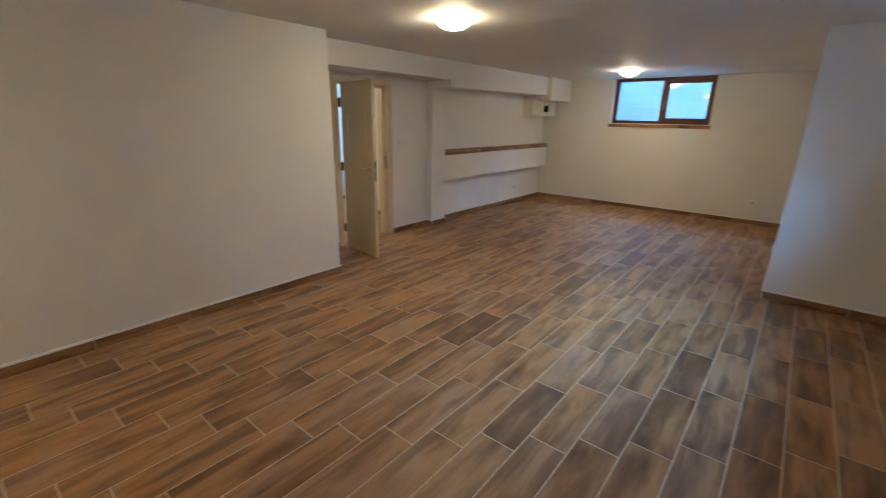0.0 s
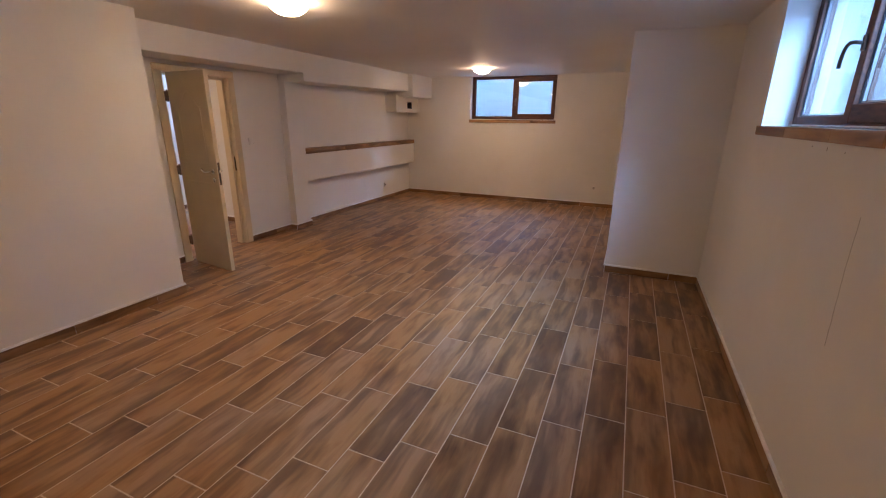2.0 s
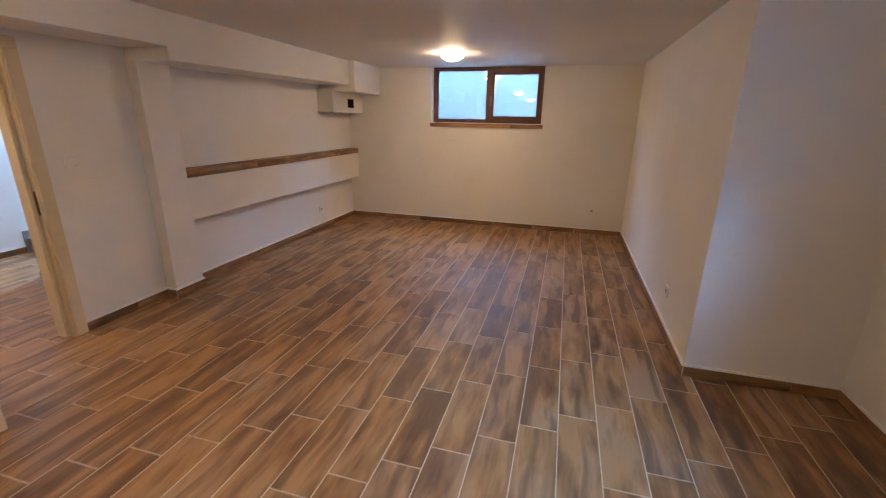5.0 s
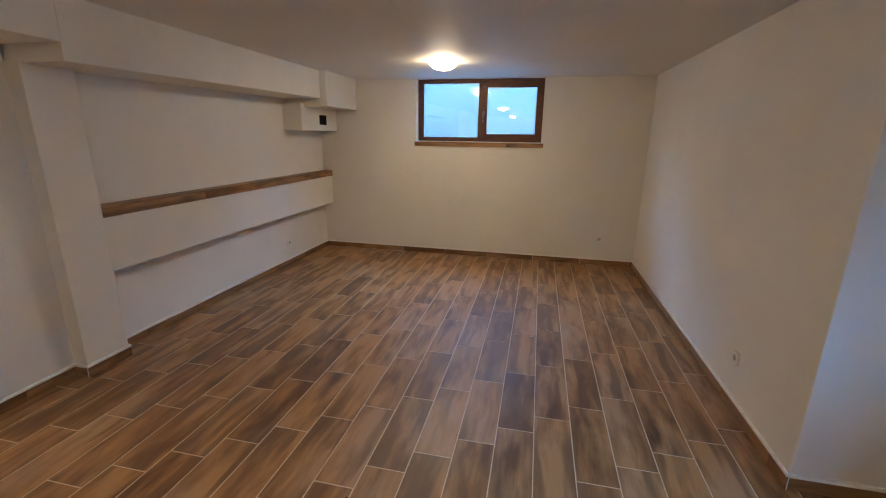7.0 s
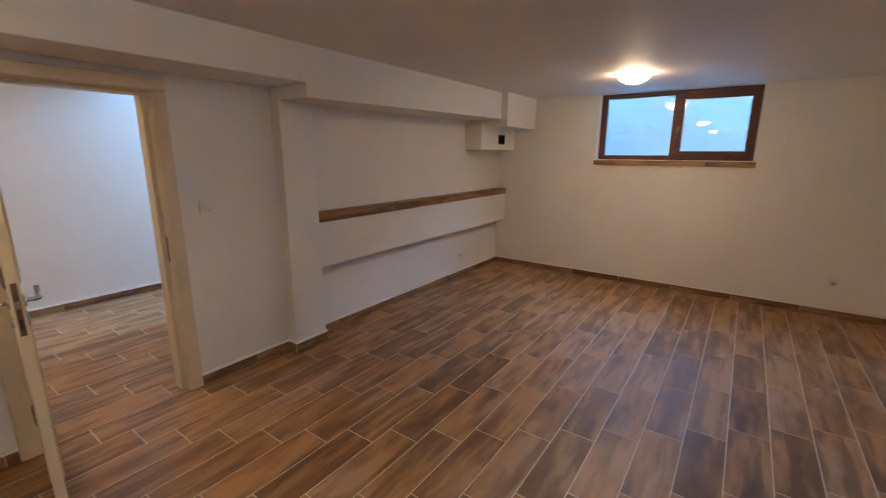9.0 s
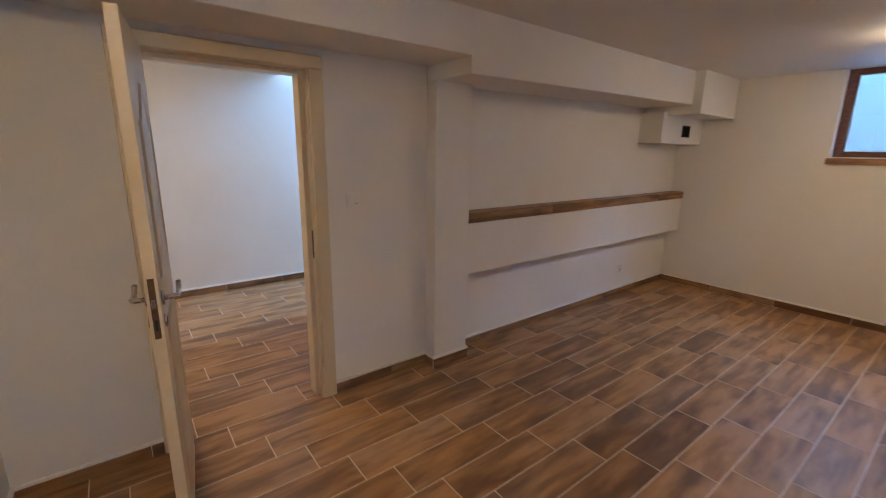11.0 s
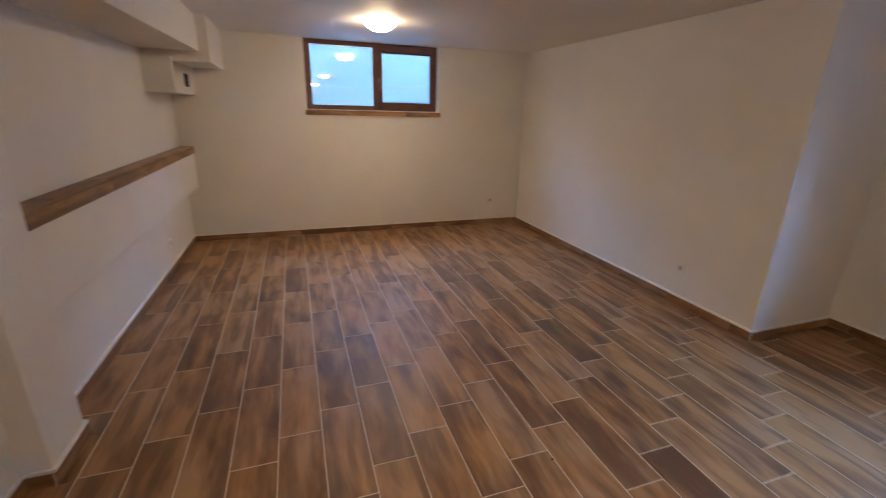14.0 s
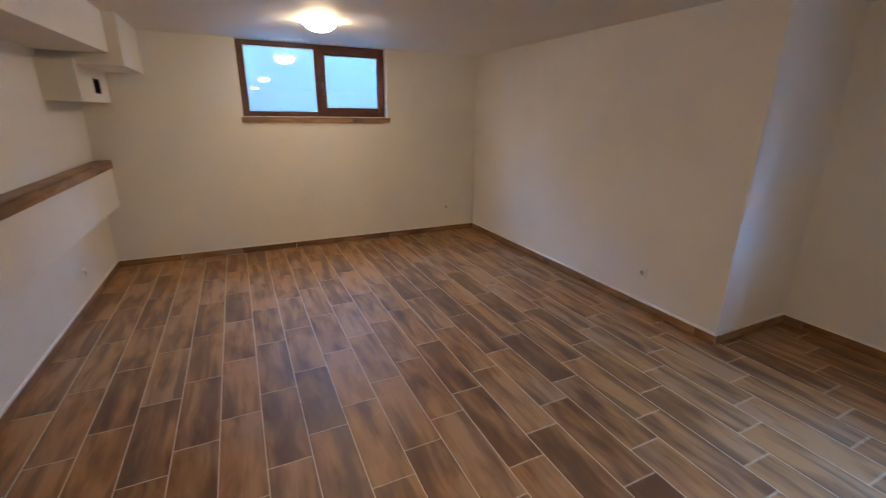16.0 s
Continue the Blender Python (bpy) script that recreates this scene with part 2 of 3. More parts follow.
def tube(points, radius, steps=12, closed=False, bm=None, flat=1.0):
    """A round bar swept along points; flat squeezes it across its second axis."""
    bm = bm or bmesh.new()
    pts = [Vector(p) for p in points]
    count = len(pts)
    rings, up = [], None
    for i, p in enumerate(pts):
        a = pts[(i - 1) % count] if closed or i else p
        b = pts[(i + 1) % count] if closed or i < count - 1 else p
        d = (b - a).normalized()
        if up is None:
            up = d.orthogonal().normalized()
        up = (up - d * up.dot(d)).normalized()
        side = d.cross(up)
        rings.append([bm.verts.new(p + radius * (math.cos(2 * math.pi * k / steps) * up + flat * math.sin(2 * math.pi * k / steps) * side)) for k in range(steps)])
    pairs = list(zip(rings, rings[1:])) + ([(rings[-1], rings[0])] if closed else [])
    for a, b in pairs:
        for k in range(steps):
            bm.faces.new((a[k], a[(k + 1) % steps], b[(k + 1) % steps], b[k]))
    if not closed:
        bm.faces.new(list(reversed(rings[0]))), bm.faces.new(rings[-1])
    bmesh.ops.recalc_face_normals(bm, faces=bm.faces)
    return bm


def mesh_of(name, bm, mat, smooth=False):
    me = bpy.data.meshes.new(name)
    bm.to_mesh(me)
    bm.free()
    me.materials.append(mat)
    if smooth:
        for p in me.polygons:
            p.use_smooth = True
    return me


def part(name, bm, mat, parent, label="", smooth=False):
    """One mesh object under a thing or a part."""
    ob = new(name, mesh_of(name, bm, mat, smooth))
    ob.parent = parent
    return tagged(ob, label)


def structure(name, bm, mat, label, category):
    return tagged(new(name, mesh_of(name, bm, mat)), label, category, "", "structure")


def thing(name, m, label, category, group="", kind=""):
    """An Empty at the thing's base, to take its parts."""
    ob = new(name)
    ob.empty_display_size = 0.1
    ob.matrix_basis = m
    return tagged(ob, label, category, group, kind)


# ---- the room's shell ----
T = 0.30
# window opening in the north wall and in the east wall
WX0, WX1, WZ0 = -2.568, -0.915, 1.560
EY0, EY1, EZ0 = 2.02, 3.640, 1.545
WELL_Y, WELL_X = 9.62, 2.42

structure("wall_north", boxes([
    (XW, WX0, YF, YF + T, -0.1, ZC), (WX1, XR, YF, YF + T, -0.1, ZC), (WX0, WX1, YF, YF + T, -0.1, WZ0)]),
    WALL_NORTH, "white painted plaster wall with a basement window", "wall")
structure("wall_east_far", boxes([(XR, XRN + T, YC, YF + T, -0.1, ZC)], 0.006), WALL, "white painted wall stepping forward into the room", "wall")
wall_east = structure("wall_east", boxes([
    (XRN, XRN + T, YS, EY0, -0.1, ZC), (XRN, XRN + T, EY1, YC, -0.1, ZC), (XRN, XRN + T, EY0, EY1, -0.1, EZ0)]),
    WALL, "white painted wall with a high window and a hairline crack", "wall")
structure("wall_south", boxes([(XB, XRN + T, YS - T, YS, -0.1, ZC)]), WALL, "plain white closing wall", "wall")
structure("wall_west_block", boxes([(XW, XB, YS - T, YB, -0.1, ZC)], 0.006), WALL, "white painted wall block beside the door recess", "wall")

DY0, DY1, DZ1 = 3.120, 3.990, 2.035
structure("wall_west", boxes([
    (XW, XD, YB, DY0, -0.1, ZC), (XW, XD, DY1, YP0, -0.1, ZC), (XW, XD, DY0, DY1, DZ1, ZC)]),
    WALL, "white painted wall around the doorway", "wall")
structure("wall_niche", boxes([(XW, XN, YP0, YF, -0.1, ZC)]), WALL, "white painted back wall of a shallow niche", "wall")
structure("pilaster", boxes([(XW + 0.1, XP, YP0, YP1, -0.1, 2.02)], 0.006), WALL, "white painted pilaster with softened corners", "pilaster")
structure("niche_ledge", boxes([(XN - 0.05, -3.850, YP1 - 0.02, YF + 0.02, 0.668, 1.062)], 0.005), WALL, "white plastered box-out under the tiled shelf", "ledge")
structure("ceiling", boxes([(XW, XRN + T, YS - T, YF + T, ZC, ZC + 0.3)]), CEILING, "smooth white painted ceiling", "ceiling")

structure("beam_over_door", boxes([(XW + 0.05, -3.517, YB - 0.05, 4.757, 2.111, ZC + 0.05)], 0.006), WALL, "white boxed beam above the doorway", "beam")
bm = boxes([(XW + 0.05, -3.5175, 4.755, 7.64, 2.012, ZC + 0.05)], 0.006)
for v in bm.verts:
    if v.co.z < 2.2 and v.co.y > 6:
        v.co.z += 0.040
structure("beam_over_niche", bm, WALL, "white boxed beam above the niche", "beam")
structure("duct_casing", boxes([(XW + 0.05, -3.426, 7.625, YF + 0.03, 1.961, ZC + 0.05)], 0.006), WALL, "white boxed duct casing under the ceiling", "casing")
# lower casing with a square air opening in its face
VX, VY0, VY1, VZ0, VZ1 = -3.737, 7.985, 8.170, 1.755, 1.880
structure("vent_casing", boxes([
    (XN - 0.03, VX, 7.545, VY0, 1.684, 1.99), (XN - 0.03, VX, VY1, YF + 0.03, 1.684, 1.99),
    (XN - 0.03, VX, VY0, VY1, 1.684, VZ0), (XN - 0.03, VX, VY0, VY1, VZ1, 1.99), (XN - 0.03, VX - 0.16, VY0, VY1, VZ0, VZ1)]),
    WALL, "white boxed casing with a square air opening", "casing")

# hall and stairwell behind the doorway
structure("wall_hall_west", boxes([(XH - T, XH, YH0 - T, YSW + T, -0.1, 5.2)]), WALL, "white painted hall wall washed by daylight", "wall")
structure("wall_hall_south", boxes([(XH, XW, YH0 - T, YH0, -0.1, ZC)]), WALL, "plain white closing wall of the hall", "wall")
structure("wall_hall_end", boxes([(XHC, XW, YHW, YHW + 0.18, -0.1, 5.2)], 0.006), WALL, "white painted hall wall beside the stairs", "wall")
structure("wall_stair_east", boxes([(XHC, XHC + 0.18, YHW + 0.18, YSW + T, -0.1, 5.2)]), WALL, "white painted stairwell wall", "wall")
structure("wall_stair_north", boxes([
    (XH, XHC, YSW, YSW + T, -0.1, 2.9), (XH, XHC, YSW, YSW + T, 4.6, 5.2)]), WALL, "white stairwell wall with a high daylight opening", "wall")
structure("wall_stair_south", boxes([(XH, XHC, 4.42, 4.60, ZC + 0.25, 5.2)]), WALL, "white stairwell wall above the hall ceiling", "wall")
structure("ceiling_hall", boxes([(XH, XW, YH0 - T, 4.60, ZC, ZC + 0.25), (XHC, XW, 4.60, YHW, ZC, ZC + 0.25)]), CEILING, "white painted hall ceiling", "ceiling")
structure("ceiling_stair", boxes([(XH - T, XHC + 0.18, 4.42, YSW + T, 5.2, 5.4)]), CEILING, "white painted stairwell ceiling", "ceiling")
day_lamp("stairwell_daylight", (-6.08, YSW + 0.05, 3.75), (-6.08, 4.6, 1.6), 1.0, 1.6, STAIR_POWER, (0.50, 0.735, 1.0))

# light wells outside the two windows
structure("well_north", boxes([
    (WX0 - 0.55, WX1 + 0.55, YF + T, WELL_Y + 0.2, 1.10, 1.30), (WX0 - 0.75, WX0 - 0.55, YF + T, WELL_Y + 0.2, 1.10, 2.6),
    (WX1 + 0.55, WX1 + 0.75, YF + T, WELL_Y + 0.2, 1.10, 2.6), (WX0 - 0.55, WX1 + 0.55, WELL_Y, WELL_Y + 0.2, 1.30, 2.6),
    (WX0 - 0.75, WX1 + 0.75, YF + T - 0.1, YF + T, ZC + 0.3, 3.1)]), WELL, "grey rendered light well outside the window", "light well")
structure("well_east", boxes([
    (XRN + T, WELL_X + 0.2, EY0 - 0.3, EY1 + 0.3, 1.10, 1.30), (XRN + T, WELL_X + 0.2, EY0 - 0.5, EY0 - 0.3, 1.10, 2.6),
    (XRN + T, WELL_X + 0.2, EY1 + 0.3, EY1 + 0.5, 1.10, 3.1), (WELL_X, WELL_X + 0.2, EY0 - 0.3, EY1 + 0.3, 1.30, 2.6),
    (XRN + T - 0.1, XRN + T, EY0 - 0.5, EY1 + 0.5, ZC + 0.3, 3.1)]), WELL, "grey rendered light well outside the window", "light well")
day_lamp("well_north_daylight", ((WX0 + WX1) / 2, 9.2, 3.05), ((WX0 + WX1) / 2, 9.19, 1.3), 2.4, 0.75, WELL_NORTH, WELL_DAY)
day_lamp("well_east_daylight", (1.99, (EY0 + EY1) / 2, 3.05), (1.98, (EY0 + EY1) / 2, 1.3), 0.75, 1.9, WELL_EAST, WELL_DAY)
# open sky beyond the wells, which falls through the glass onto the floor and the walls
day_lamp("sky_north", ((WX0 + WX1) / 2, 9.75, 3.85), ((WX0 + WX1) / 2, 8.5, 2.0), 5.0, 2.0, SKY_NORTH)
day_lamp("sky_east", (4.1, 1.7, 5.8), (1.4, (EY0 + EY1) / 2, 2.05), 6.0, 3.6, SKY_EAST)


# ---- windows ----
def ring(x0, x1, z0, z1, w, y0, y1, bevel=0.005):
    """A rectangular frame of four members w wide, in the xz plane, y0 to y1 deep."""
    left, right, low, high = w if isinstance(w, tuple) else (w, w, w, w)
    return boxes([(x0, x0 + left, y0, y1, z0, z1), (x1 - right, x1, y0, y1, z0, z1),
                  (x0 + left, x1 - right, y0 + 0.0005, y1, z0, z0 + low), (x0 + left, x1 - right, y0 + 0.0005, y1, z1 - high, z1)], bevel)


def lever(parent, x, y, z, drop, mat):
    """Window handle: base plate on the sash with a curved grip that hangs by drop."""
    h = part("handle", boxes([(x - 0.014, x + 0.014, y - 0.012, y, z - 0.035, z + 0.035)], 0.004), mat, parent, "satin metal window handle")
    if drop:
        pts = [(x, y - 0.012, z), (x, y - 0.04, z + 0.004), (x - 0.02, y - 0.05, z + 0.004), (x - 0.048, y - 0.05, z - 0.004), (x - 0.072, y - 0.05, z - 0.026), (x - 0.083, y - 0.05, z - 0.060), (x - 0.085, y - 0.05, z - 0.100)]
    else:
        pts = [(x, y - 0.012, z), (x, y - 0.04, z), (x, y - 0.05, z - 0.012), (x, y - 0.05, z - 0.05), (x, y - 0.047, z - 0.11)]
    part("grip", tube(pts, 0.009, 12, flat=0.8), mat, h, "", True)
    return h


def window(name, m, width, height, mull, reveal, drop, metal, label):
    """A brown two-light window, seen from inside along +y; its lower left corner is the origin, the room's face of the wall is y = 0.
    Left light fixed, right light a sash; mull is where the sash begins."""
    win = thing(name, m, label, "window", "", "structure")
    y0, y1 = reveal, reveal + 0.07
    part("window_frame", ring(0, width, 0.0, height, (0.066, 0.045, 0.058, 0.045), y0, y1), FRAME, win)
    part("mullion", boxes([(mull - 0.035, mull + 0.03, y0 + 0.001, y1, 0.058, height - 0.045)], 0.005), FRAME, win)
    sash = part("sash", ring(mull, width - 0.018, 0.022, height - 0.022, (0.068, 0.064, 0.085, 0.078), y0 - 0.016, y0 + 0.050), FRAME, win)
    lights = [(0.066, mull - 0.035, 0.058, height - 0.045, y0 + 0.012, win), (mull + 0.068, width - 0.082, 0.107, height - 0.100, y0 + 0.002, sash)]
    for x0, x1, z0, z1, y, owner in lights:
        part("gasket", ring(x0 - 0.002, x1 + 0.002, z0 - 0.002, z1 + 0.002, 0.007, y + 0.004, y + 0.030, 0.001), RUBBER, owner)
        part("spacer", ring(x0 + 0.001, x1 - 0.001, z0 + 0.001, z1 - 0.001, 0.012, y + 0.0135, y + 0.0265, 0.0005), SPACER, owner)
        for d in (0.008, 0.028):
            pane = part("pane", boxes([(x0 - 0.003, x1 + 0.003, y + d, y + d + 0.004, z0 - 0.003, z1 + 0.003)]), GLASS, owner)
            pane.visible_shadow = False
    # sealant strip; its white also paints the lit edge of the sill tile
    part("sealant", boxes([(0.001, width - 0.001, y0 - 0.014, y0 + 0.001, 0.0005, 0.011)], 0.003), SEAL, win, "white sealant line with the sill's lit edge painted in")
    lever(sash, mull + 0.034, y0 - 0.016, height * 0.46, drop, metal)
    return win


wn1 = window("window_1", Matrix.Translation((WX0, YF, WZ0)), WX1 - WX0, ZC - WZ0 - 0.002, 0.86, 0.088, False, BACKLIT_BRONZE, "dark brown two-light basement window with double glazing")
wn2 = window("window_2", pose(XRN, EY1, EZ0, 0, 0, -90), EY1 - EY0, ZC - EZ0 - 0.002, 0.79, 0.162, True, BACKLIT_BRONZE, "dark brown high window with a hanging metal handle")


# ---- tiles ----
TL, TW, JOINT = 0.6171, 0.2098, 0.0048
TX0, TY0, STEP = -0.0003, 0.0967, 0.1523      # one joint crossing, and the stagger from row to row
tile_meshes = {}


def tile_mesh(width, length, thick, surface):
    """A plank with an eased upper edge, centred on its upper face, long side along y; meshes are shared by size."""
    key = (round(width, 3), round(length, 3), round(thick, 3), surface.name)
    if key not in tile_meshes:
        bm = bmesh.new()
        w, h, e = width / 2, length / 2, 0.0016
        lo = [bm.verts.new((a * w, b * h, -thick)) for a, b in ((-1, -1), (1, -1), (1, 1), (-1, 1))]
        mid = [bm.verts.new((a * w, b * h, -e)) for a, b in ((-1, -1), (1, -1), (1, 1), (-1, 1))]
        up = [bm.verts.new((a * (w - e), b * (h - e), 0)) for a, b in ((-1, -1), (1, -1), (1, 1), (-1, 1))]
        for a, b in ((lo, mid), (mid, up)):
            for i in range(4):
                bm.faces.new((a[i], a[(i + 1) % 4], b[(i + 1) % 4], b[i]))
        bm.faces.new(up)
        tile_meshes[key] = mesh_of("tile", bm, surface)
    return tile_meshes[key]


def tile(parent, m, width, length, thick=0.009, surface=TILE):
    ob = new("tile", tile_mesh(width, length, thick, surface))
    ob.parent = parent
    ob.matrix_basis = m
    return ob


def floor_tiles(areas):
    """(x centre, y centre, width, length) of each plank on the floor that the rectangles make up, cut only at its borders."""
    out = []
    ax0, ax1 = min(a[0] for a in areas), max(a[1] for a in areas)
    ay0, ay1 = min(a[2] for a in areas), max(a[3] for a in areas)
    for k in range(math.floor((ax0 - TX0) / TW), math.ceil((ax1 - TX0) / TW)):
        start = TY0 + k * STEP
        x0, x1 = TX0 + k * TW + JOINT / 2, TX0 + (k + 1) * TW - JOINT / 2
        for i in range(math.floor((ay0 - start) / TL), math.ceil((ay1 - start) / TL)):
            y0, y1 = start + i * TL + JOINT / 2, start + (i + 1) * TL - JOINT / 2
            cuts = [[max(x0, a[0]), min(x1, a[1]), max(y0, a[2]), min(y1, a[3])] for a in areas]
            cuts = [c for c in cuts if c[1] - c[0] > 1e-6 and c[3] - c[2] > 1e-6]
            if sum((c[1] - c[0]) * (c[3] - c[2]) for c in cuts) > 0.9999 * (x1 - x0) * (y1 - y0):
                cuts = [[x0, x1, y0, y1]]
            merged = True
            while merged:
                merged = False
                for p, q in ((p, q) for p in cuts for q in cuts if p is not q):
                    along_y = abs(p[0] - q[0]) + abs(p[1] - q[1]) + abs(p[3] - q[2]) < 1e-6
                    along_x = abs(p[2] - q[2]) + abs(p[3] - q[3]) + abs(p[1] - q[0]) < 1e-6
                    if along_y or along_x:
                        p[1], p[3] = q[1], q[3]
                        cuts.remove(q)
                        merged = True
                        break
            for c in cuts:
                if c[1] - c[0] > 0.012 and c[3] - c[2] > 0.012:
                    out.append(((c[0] + c[1]) / 2, (c[2] + c[3]) / 2, c[1] - c[0], c[3] - c[2]))
    return out


def run_of_tiles(parent, start, along, out, length, height, offset, thick=0.010, lengths=TL):
    """Upright tile strips along a wall: start is the lower end on the wall's face, along and out unit directions."""
    a, o = Vector(along), Vector(out)
    s = -offset
    while s < length - 0.01:
        s0, s1 = max(0.001, s + 0.0015), min(length - 0.001, s + lengths - 0.0015)
        if s1 - s0 > 0.02:
            c = Vector(start) + a * (s0 + s1) / 2 + Vector((0, 0, height / 2)) + o * thick
            rot = Matrix((a.cross(o), a, o)).transposed().to_4x4()
            tile(parent, Matrix.Translation(c) @ rot, height, s1 - s0, thick, SKIRT)
        s += lengths


SK = 0.074


def baseboard(name, start, along, out, length, offset):
    """Skirting of cut floor tile with a white sealant line on top."""
    a, o = Vector(along), Vector(out)
    p, q, r = Vector(start), Vector(start) + a * length + o * 0.0135, Vector(start) + a * length + o * 0.004
    lo, hi = [min(u, v) for u, v in zip(p, q)], [max(u, v) for u, v in zip(p, q)]
    back_lo, back_hi = [min(u, v) for u, v in zip(p, r)], [max(u, v) for u, v in zip(p, r)]
    base = structure(name, boxes([(lo[0], hi[0], lo[1], hi[1], SK + 0.0005, SK + 0.016), (back_lo[0], back_hi[0], back_lo[1], back_hi[1], 0.002, SK + 0.0005)]), SEAL, "wood-look tile skirting with a white sealant line", "skirting")
    run_of_tiles(base, (p.x, p.y, 0.003), along, out, length, SK - 0.003, offset)
    return base


# ---- floor ----
room = [(XN, XR, YP1, YF), (XD, XR, YB, YP0), (XP, XR, YP0, YP1), (XB, XR, YS, YB), (XR, XRN, YS, YC)]
floor = structure("floor", boxes([(XW, XRN + T, YS - T, YF + T, -0.25, -0.0013)]), GROUT, "brown wood-look plank tiles with pale grout", "floor")
floor_hall = structure("floor_hall", boxes([(XH - T, XW, YH0 - T, YSW + T, -0.25, -0.0013)]), GROUT, "brown wood-look plank tiles in the hall", "floor")


# ---- door ----
door_1 = thing("door_1", Matrix.Translation((0, 0, 0)), "cream lacquered panel door standing open in its frame", "door", "", "structure")
JY0, JY1, JZ = 3.171, 3.935, 1.995
part("jamb", boxes([(XW - 0.012, XD + 0.002, DY0 - 0.003, JY0, 0, JZ + 0.03)], 0.004), DOOR, door_1)
strike_jamb = part("jamb", boxes([(XW - 0.012, XD + 0.002, JY1, DY1 + 0.003, 0, JZ + 0.03)], 0.004), DOOR, door_1)
part("head", boxes([(XW - 0.0115, XD + 0.0015, JY0, JY1, JZ, DZ1 + 0.003)], 0.004), DOOR, door_1)
part("stop", boxes([(XW + 0.002, XD - 0.048, JY1 - 0.028, JY1 + 0.001, 0, JZ)], 0.003), DOOR, door_1)
part("stop", boxes([(XW + 0.002, XD - 0.048, JY0 - 0.001, JY0 + 0.016, 0, JZ)], 0.003), DOOR, door_1)
part("stop", boxes([(XW + 0.002, XD - 0.0485, JY0 + 0.016, JY1 - 0.028, JZ - 0.022, JZ + 0.001)], 0.003), DOOR, door_1)
for side in (XD, XW - 0.0235):
    part("architrave", boxes([(side - 0.001, side + 0.018, 3.070, JY0 - 0.014, 0, 2.0)], 0.006, 3), DOOR, door_1)
    part("architrave", boxes([(side - 0.001, side + 0.018, JY1 + 0.008, 4.024, 0, 2.0)], 0.006, 3), DOOR, door_1)
    part("architrave", boxes([(side - 0.001, side + 0.0185, 3.070, 4.024, 2.0, 2.070)], 0.006, 3), DOOR, door_1)
plate = part("strike_plate", boxes([(XD - 0.040, XD - 0.018, JY1 - 0.0015, JY1 + 0.002, 0.93, 1.10)], 0.0008), BRASS, strike_jamb, "brown metal strike plate")
for z0, z1 in ((0.955, 0.995), (1.03, 1.065)):
    part("strike_plate_hole", boxes([(XD - 0.036, XD - 0.022, JY1 - 0.0022, JY1 + 0.001, z0, z1)]), BLACK, strike_jamb)

LEAF = 0.655
hinge = Vector((-3.880, 3.176, 0.0))
tip = Vector((-3.231, 3.090, 0.0))
turn = math.atan2(tip.y - hinge.y, tip.x - hinge.x)
leaf = part("door_leaf", boxes([(0, LEAF, -0.020, 0.020, 0.008, 1.985)], 0.003), DOOR, door_1, "cream moulded door leaf, open at a right angle")
leaf.matrix_basis = Matrix.Translation(hinge) @ Matrix.Rotation(turn, 4, "Z")


def panel_outline(x0, x1, z0, z1, arch):
    """Closed outline of a door panel; with arch its top is a swept curve with shoulders."""
    pts = [(x0, z0), (x1, z0)]
    if not arch:
        return pts + [(x1, z1), (x0, z1)]
    out = pts + [(x1, z1)]
    for i in range(1, 24):
        u = i / 24
        w = abs(2 * u - 1)
        out.append((x1 + (x0 - x1) * u, z1 + arch * (0.5 + 0.5 * math.cos(math.pi * min(1, w * 1.12)))))
    return out + [(x0, z1)]


def inset(outline, d):
    """The outline moved inwards by d."""
    out, count = [], len(outline)
    for i, (x, z) in enumerate(outline):
        (ax, az), (bx, bz) = outline[i - 1], outline[(i + 1) % count]
        u, v = Vector((x - ax, z - az)).normalized(), Vector((bx - x, bz - z)).normalized()
        n1, n2 = Vector((-u.y, u.x)), Vector((-v.y, v.x))
        w = (n1 + n2) / max(0.5, 1 + n1.dot(n2))
        out.append((x + d * w.x, z + d * w.y))
    return out


